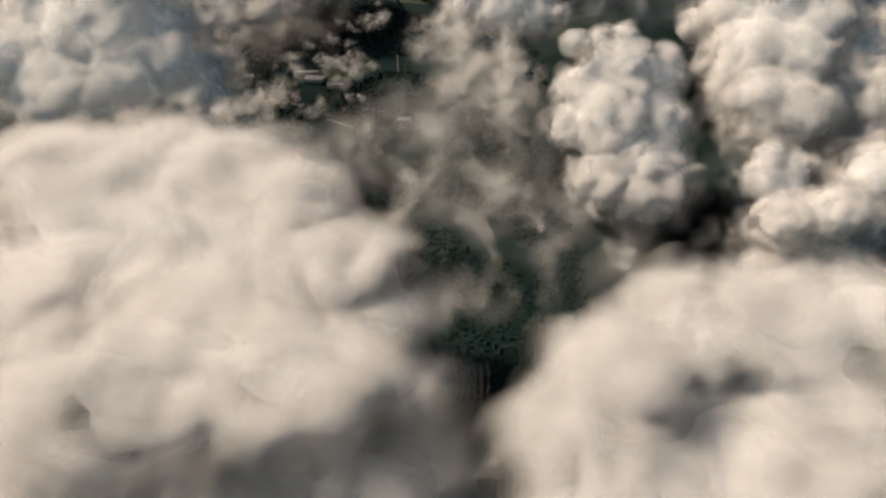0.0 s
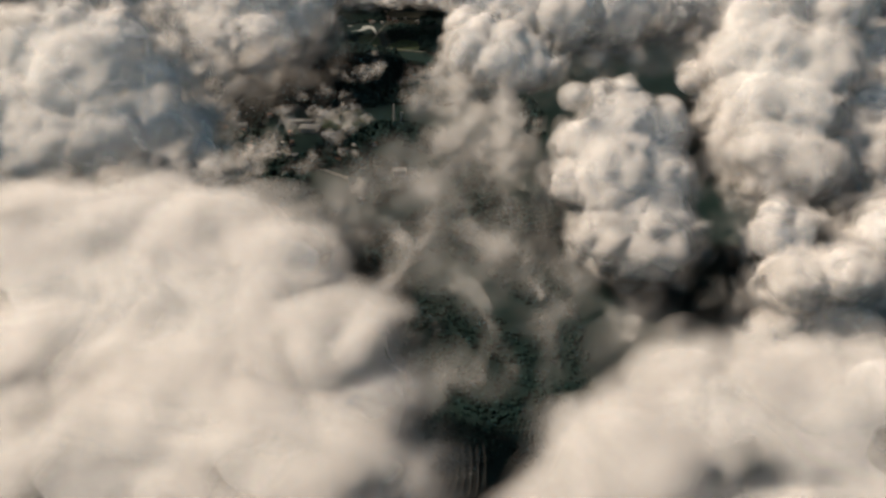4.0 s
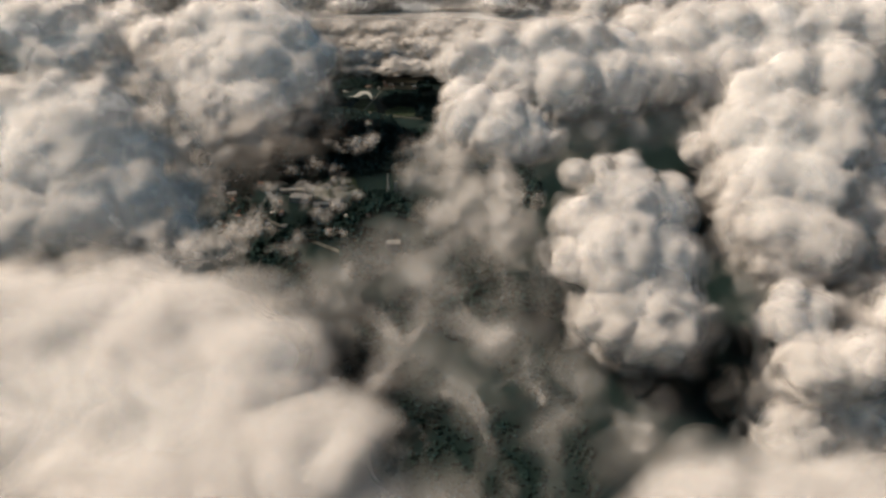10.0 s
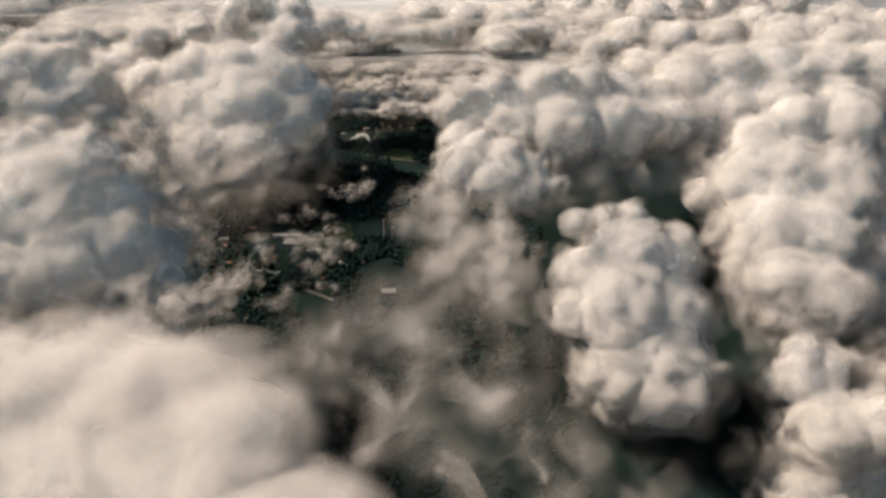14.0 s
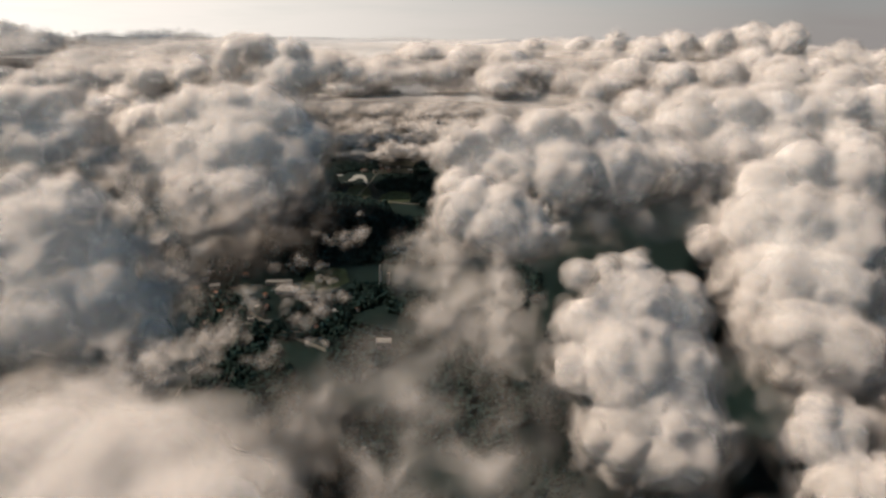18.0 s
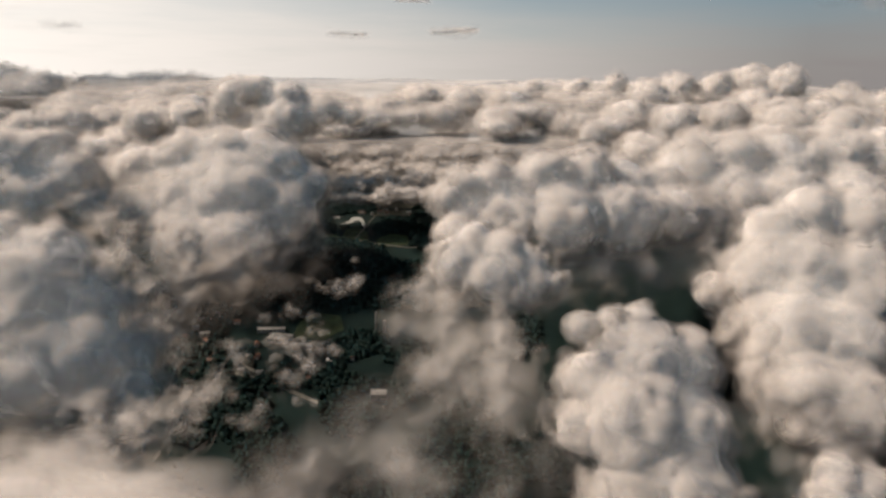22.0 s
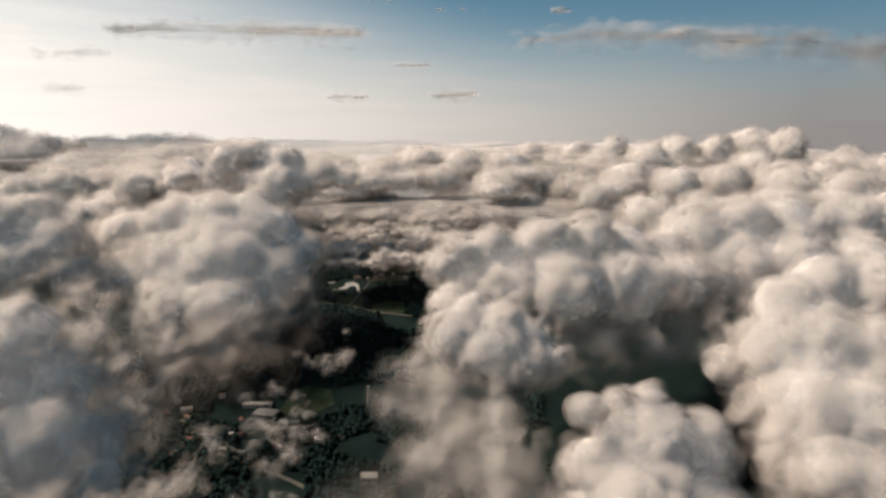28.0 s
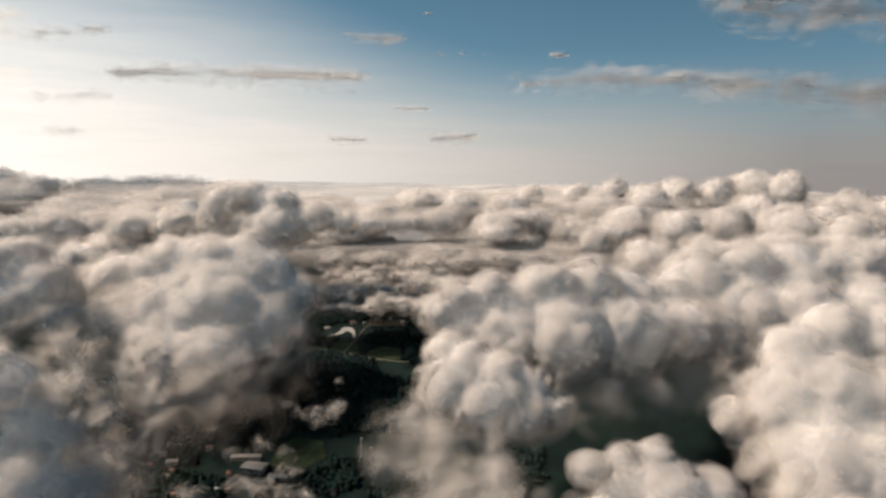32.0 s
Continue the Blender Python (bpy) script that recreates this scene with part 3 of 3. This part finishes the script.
swell("huge smooth stratus swell, creamy white",
      [(136, 479, 38, 59, 0.6), (189, 550, 72, 66, 0.6), (291, 603, 69, 83, 0.6), (401, 612, 53, 91, 0.6), (519, 639, 57, 94, 0.6), (203, 444, -3, 94, 0.5), (326, 479, 6, 110, 0.5), (458, 497, 2, 106, 0.5), (249, 399, -28, 107, 0.5), (406, 532, 16, 98, 0.5), (126, 408, 10, 47, 0.5)], voxel=4.4)
mist("low brown stratus tongue along the dark lane",
      [(-123, 900, 162, 43, 0.8), (-68, 880, 146, 43, 0.7), (-20, 830, 121, 37, 0.7), (-64, 800, 103, 44, 0.6), (-7, 980, 155, 34, 0.8), (-116, 980, 163, 34, 0.7)], voxel=4.7)
mist("small dim puff over the dark lane",
      [(110, 800, 137, 26, 0.9), (85, 780, 116, 23, 0.8), (131, 770, 105, 26, 0.7)], voxel=3.9)
wisp("golden torn cloud finger reaching over the gap",
      [(-269, 1195, 196, 13, 1.2), (-283, 1180, 175, 18, 1), (-302, 1160, 149, 23, 1), (-331, 1130, 124, 30, 1), (-368, 1110, 119, 36, 1), (-423, 1120, 123, 35, 1), (-375, 1060, 115, 33, 0.9), (-426, 1060, 105, 37, 0.9)], voxel=2.8, skins=RAGGED)
wisp("low torn brown cumulus scrap over woods",
      [(-229, 1380, 198, 21, 0.7), (-274, 1370, 192, 19, 0.7), (-193, 1380, 182, 17, 0.7)], voxel=3.6)
wisp("low torn brown cumulus scrap over woods",
      [(-152, 1180, 186, 16, 0.8), (-181, 1160, 175, 19, 0.8), (-200, 1120, 165, 20, 0.8), (-220, 1090, 148, 18, 0.8)], voxel=2.8)
wisp("low torn brown cumulus scrap over woods",
      [(-205, 1220, 193, 18, 0.8), (-173, 1210, 182, 17, 0.7), (-156, 1240, 185, 14, 0.7), (-220, 1190, 183, 13, 0.7)], voxel=3.1)
wisp("low torn brown cumulus scrap over woods",
      [(-244, 1600, 187, 19, 0.8), (-208, 1580, 172, 17, 0.7), (-142, 1650, 207, 17, 0.8)], voxel=4.3)
wisp("low torn brown cumulus scrap over woods",
      [(-223, 1350, 197, 19, 0.7), (-173, 1360, 194, 16, 0.7), (-253, 1330, 196, 14, 0.7)], voxel=3.5)
wisp("pale puff against the shaded mound",
      [(-426, 1480, 313, 18, 1), (-404, 1470, 290, 18, 1), (-447, 1480, 297, 14, 1), (-407, 1460, 261, 20, 1)], voxel=3.8, skins=RAGGED)
soft_cloud("slate-grey mist skirt under the mound",
      [(-362, 1800, 153, 59, 1), (-421, 1700, 168, 67, 1), (-489, 1620, 167, 58, 0.9), (-305, 1850, 195, 45, 1), (-531, 1650, 218, 58, 0.9)], voxel=5)
soft_cloud("grey cloud filling the ravine behind the tower",
      [(334, 1700, 231, 61, 1), (441, 1720, 221, 66, 1), (550, 1740, 223, 58, 1), (262, 1600, 217, 44, 1), (371, 1620, 201, 47, 0.8), (473, 1640, 196, 43, 0.8), (563, 1680, 196, 39, 1)], voxel=4.4)
soft_cloud("dim brown cloud between shoulder and tower",
      [(47, 1350, 86, 60, 0.8), (121, 1280, 78, 57, 0.8), (200, 1300, 69, 38, 0.9)], voxel=3.4)
cloud("far cumulus heads in line on the horizon",
      [(1536, 3700, 560, 110, 1), (1333, 3600, 532, 91, 1), (1664, 3600, 564, 96, 1), (1146, 3600, 529, 91, 1), (852, 3600, 538, 69, 1), (665, 3600, 521, 70, 1), (439, 3500, 508, 67, 0.9), (955, 3400, 482, 113, 0.8), (1433, 3400, 452, 126, 0.9), (729, 3400, 465, 113, 0.7)], voxel=10.1)
cloud("far cumulus heads in line on the horizon",
      [(1605, 3000, 499, 74, 1), (1673, 2950, 471, 77, 1), (1455, 2900, 450, 80, 1), (1766, 2900, 476, 105, 1), (1281, 2800, 424, 111, 0.9), (1444, 2700, 396, 116, 0.9), (1619, 2700, 379, 116, 0.9)], voxel=8)
cloud("rumpled far cumulus field",
      [(1100, 2900, 433, 94, 0.9), (878, 2800, 427, 91, 0.9), (750, 3000, 431, 109, 0.8), (556, 2700, 381, 68, 0.9), (867, 2500, 362, 89, 0.8), (691, 2500, 359, 89, 0.8), (1079, 2500, 374, 97, 0.8), (535, 2900, 403, 84, 0.7)], voxel=7.6)
cloud("low far cloud ridge under the haze",
      [(-71, 3300, 482, 97, 0.6), (124, 3300, 473, 109, 0.6), (309, 3200, 464, 106, 0.6), (-211, 3000, 449, 79, 0.6), (30, 2950, 423, 96, 0.5), (241, 2900, 420, 105, 0.5), (423, 3000, 426, 98, 0.5)], voxel=8.7)
cloud("far cumulus with slate-grey base",
      [(-1898, 3400, 537, 85, 0.9), (-1748, 3400, 514, 75, 0.8), (-2038, 3400, 522, 126, 0.9), (-1801, 3300, 467, 134, 0.5), (-1664, 3500, 526, 31, 0.8)], voxel=9.7)
cloud("sun-bleached far cloud ridge",
      [(-1288, 2700, 381, 117, 0.7), (-1361, 2600, 370, 112, 0.7), (-1183, 2800, 394, 101, 0.6), (-1064, 2900, 430, 88, 0.6), (-916, 2900, 454, 71, 0.7), (-918, 2700, 406, 78, 0.7), (-960, 2500, 359, 107, 0.7), (-1005, 2350, 342, 99, 0.6), (-1141, 2300, 329, 97, 0.6)], voxel=7.4)
mist("thin brown mist drifting over the dark lane",
      [(-123, 930, 146, 60, 0.7), (-52, 1000, 174, 64, 0.7), (20, 960, 150, 62, 0.7), (-31, 880, 124, 65, 0.6), (72, 900, 114, 52, 0.7)], voxel=4.9)
mist("thin grey mist in the dark lane",
      [(34, 760, 127, 46, 0.6), (71, 700, 106, 50, 0.6), (32, 640, 77, 53, 0.5), (124, 720, 92, 52, 0.6), (191, 800, 103, 56, 0.7), (242, 760, 63, 55, 0.6)], voxel=3.6)
mist("thin grey mist between shoulder and tower",
      [(99, 1300, 111, 71, 0.8), (40, 1450, 145, 78, 0.8), (162, 1200, 50, 67, 0.8), (0, 1200, 90, 75, 0.7), (104, 1050, 12, 76, 0.6)], voxel=7)
mist("blue-grey mist hanging under the mound",
      [(-377, 1800, 165, 94, 0.8), (-453, 1700, 165, 100, 0.8), (-287, 1900, 184, 71, 0.8), (-469, 1500, 154, 66, 0.7)], voxel=10.2)
mist("faint mist in the dark ravine",
      [(303, 1700, 136, 63, 0.7), (415, 1750, 149, 72, 0.7), (528, 1700, 165, 63, 0.7), (155, 1450, 112, 53, 0.8)], voxel=9.7)
mist("faint mist round the turret",
      [(483, 1150, 119, 45, 1), (512, 1080, 38, 43, 0.9), (508, 1020, -42, 42, 0.8)], voxel=5.9)
sky_cloud("long thin white streak cloud in the sky",
      [(-1756, 4300, 1157, 80, 0.2), (-1563, 4300, 1163, 109, 0.2), (-1371, 4300, 1162, 122, 0.2), (-1178, 4300, 1162, 128, 0.2), (-986, 4300, 1156, 141, 0.2), (-793, 4300, 1152, 147, 0.2), (-601, 4300, 1149, 128, 0.2), (-466, 4300, 1145, 45, 0.2)], voxel=5.5)
sky_cloud("long grey-bellied streak cloud in the sky",
      [(478, 4200, 1111, 44, 0.28), (649, 4200, 1120, 87, 0.28), (850, 4200, 1150, 137, 0.28), (1100, 4200, 1142, 137, 0.28), (1348, 4200, 1152, 143, 0.28), (1599, 4200, 1131, 187, 0.28), (1848, 4200, 1129, 187, 0.28), (2098, 4200, 1108, 171, 0.28), (2349, 4200, 1090, 187, 0.28), (2568, 4200, 1072, 187, 0.28)], voxel=5.4)
sky_cloud("small white streak cloud in the sky",
      [(-499, 4300, 1381, 45, 0.3), (-394, 4300, 1370, 76, 0.3), (-282, 4300, 1362, 76, 0.3), (-199, 4300, 1357, 32, 0.3)], voxel=5.5)
sky_cloud("puffy grey-bellied cloud overhead",
      [(1654, 4100, 1506, 78, 0.7), (1804, 4100, 1497, 102, 0.7), (1984, 4100, 1494, 114, 0.7), (2192, 4100, 1514, 132, 0.7), (2399, 4100, 1534, 150, 0.7), (1472, 4100, 1544, 36, 0.7), (2004, 4100, 1615, 179, 0.7), (1737, 4100, 1594, 120, 0.7), (2300, 4100, 1649, 179, 0.7)], voxel=5.2)
sky_cloud("bright ragged cloud scraps in the sky",
      [(-2388, 4200, 1345, 81, 0.35), (-2232, 4200, 1350, 68, 0.35), (-2076, 4200, 1350, 43, 0.35), (-1904, 4200, 1376, 56, 0.35), (-2376, 4200, 1448, 81, 0.35), (-2509, 4200, 1398, 93, 0.35)], voxel=5.4)
sky_cloud("thin bright streak in the sky",
      [(-2463, 4300, 1159, 96, 0.18), (-2366, 4300, 1173, 45, 0.18), (-2434, 4300, 1099, 84, 0.18), (-2593, 4300, 1138, 128, 0.18)], voxel=5.5)
sky_cloud("thin bright streak in the sky",
      [(-2440, 4300, 998, 129, 0.12), (-2213, 4300, 1011, 142, 0.12), (-1987, 4300, 1021, 109, 0.12), (-2444, 4300, 922, 97, 0.12)], voxel=5.5)
sky_cloud("thin bright streak in the sky",
      [(-2418, 4300, 808, 130, 0.12), (-2190, 4300, 821, 110, 0.12)], voxel=5.5)
sky_cloud("tiny white cloud scrap in the sky",
      [(6, 4300, 1283, 29, 0.4), (124, 4300, 1291, 26, 0.4), (267, 4300, 1290, 26, 0.4)], voxel=5.5)
sky_cloud("tiny white cloud scrap in the sky",
      [(-93, 4300, 1498, 32, 0.25), (-29, 4300, 1511, 25, 0.25), (675, 4300, 1286, 38, 0.25)], voxel=5.5)
sky_cloud("thin grey streak over the haze",
      [(-585, 4400, 806, 60, 0.2), (-486, 4400, 801, 46, 0.2), (45, 4400, 816, 86, 0.2), (128, 4400, 837, 66, 0.2), (-222, 4400, 991, 40, 0.2), (-123, 4400, 986, 53, 0.2)], voxel=5.6)
# -- end of clouds --


# small broken cumulus over the plateau, and the far deck to the horizon
rng = random.Random(11)


def pattern(label, name, group, r, squash, spread, voxel, skins, thin=1.0, billow=1.0, melt=6):
    """One cloud of a kind, built about its own middle."""
    return cloud(label, [(rng.uniform(-spread, spread) * r, rng.uniform(-1.2, 1.2) * r, rng.uniform(-0.15, 0.25) * r * squash,
                          r * rng.uniform(0.6, 1), squash) for _ in range(6)], voxel, billow, thin, name, group, "cloud", skins, melt)


def strewn(kinds, places):
    """Each place takes a kind in turn: the first ones are moved there, then copies, turned and sized."""
    for i, (x, y, z, size) in enumerate(places):
        ob, m = kinds[i % len(kinds)], pose(x, y, z, 0, 0, rng.choice((0, 180)) + rng.uniform(-25, 25)) @ Matrix.Diagonal((size, size, size, 1))
        if i < len(kinds):
            ob.matrix_basis = m
        else:
            copy_thing(ob, m @ Matrix.Diagonal((1 / ob.scale[0], 1 / ob.scale[1], 1 / ob.scale[2], 1)))


places = []
for _ in range(10):
    y = rng.uniform(1080, 1480)
    places.append((rng.uniform(-330, -110) - (y - 1080) * 0.06, y, 148 + (y - 1080) * 0.12 + rng.uniform(-12, 12), rng.uniform(0.6, 1.3)))
strewn([pattern("small torn brown cloud scrap over dark woods", "cloud_wisp", "torn scraps over the gap", 15, 0.8, 1.4, 3,
                TORN[1:], 1.9, 1.5) for _ in range(5)], places)
places = []
for _ in range(70):
    y = rng.uniform(2150, 3200)
    places.append((48 + rng.uniform(-0.165, 0.01) * (y - 400), y, 225 + (y - 2150) * 0.10 + rng.uniform(-14, 20), rng.uniform(0.6, 1.35)))
strewn([pattern("small broken cumulus puff over the plateau", "cloud_puff", "small broken cumulus", 30, 0.7, 1.7, 6,
                VEILS[1:7], 1.6, 1.5) for _ in range(9)], places)
places = []
for _ in range(12):
    y = rng.uniform(2650, 3150)
    places.append((rng.uniform(-420, 480), y, 285 + (y - 2650) * 0.1, rng.uniform(0.8, 1.2)))
strewn([pattern("low pale stratocumulus roll over the plateau", "cloud_roll", "low rolls over the plateau", 58, 0.5, 2.0, 8,
                VEILS[1:7], 1.5, 1.6) for _ in range(6)], places)
places = []
for _ in range(64):
    y = rng.uniform(2850, 4350)
    places.append((rng.uniform(-0.75, 0.75) * y, y, 365 + (y - 3000) * 0.07 + rng.uniform(-15, 15), rng.uniform(0.7, 1.35)))
strewn([pattern("far flat stratocumulus roll in the haze", "cloud_roll", "far stratocumulus deck", 120, 0.36, 2.6, 14,
                [CORE] + VEILS[::2]) for _ in range(9)], places)
# the deck goes on behind and beside the camera
places = []
for _ in range(44):
    a, d = radians(rng.uniform(80, 280)), rng.uniform(1000, 2600)
    places.append((math.sin(a) * d, 150 + math.cos(a) * d, rng.uniform(60, 130), rng.uniform(0.7, 1.3)))
strewn([pattern("broad stratocumulus swell of the low deck", "stratus_cloud", "deck round the camera", 200, 0.4, 2.2, 32,
                [CORE, VEILS[3]]) for _ in range(6)], places)
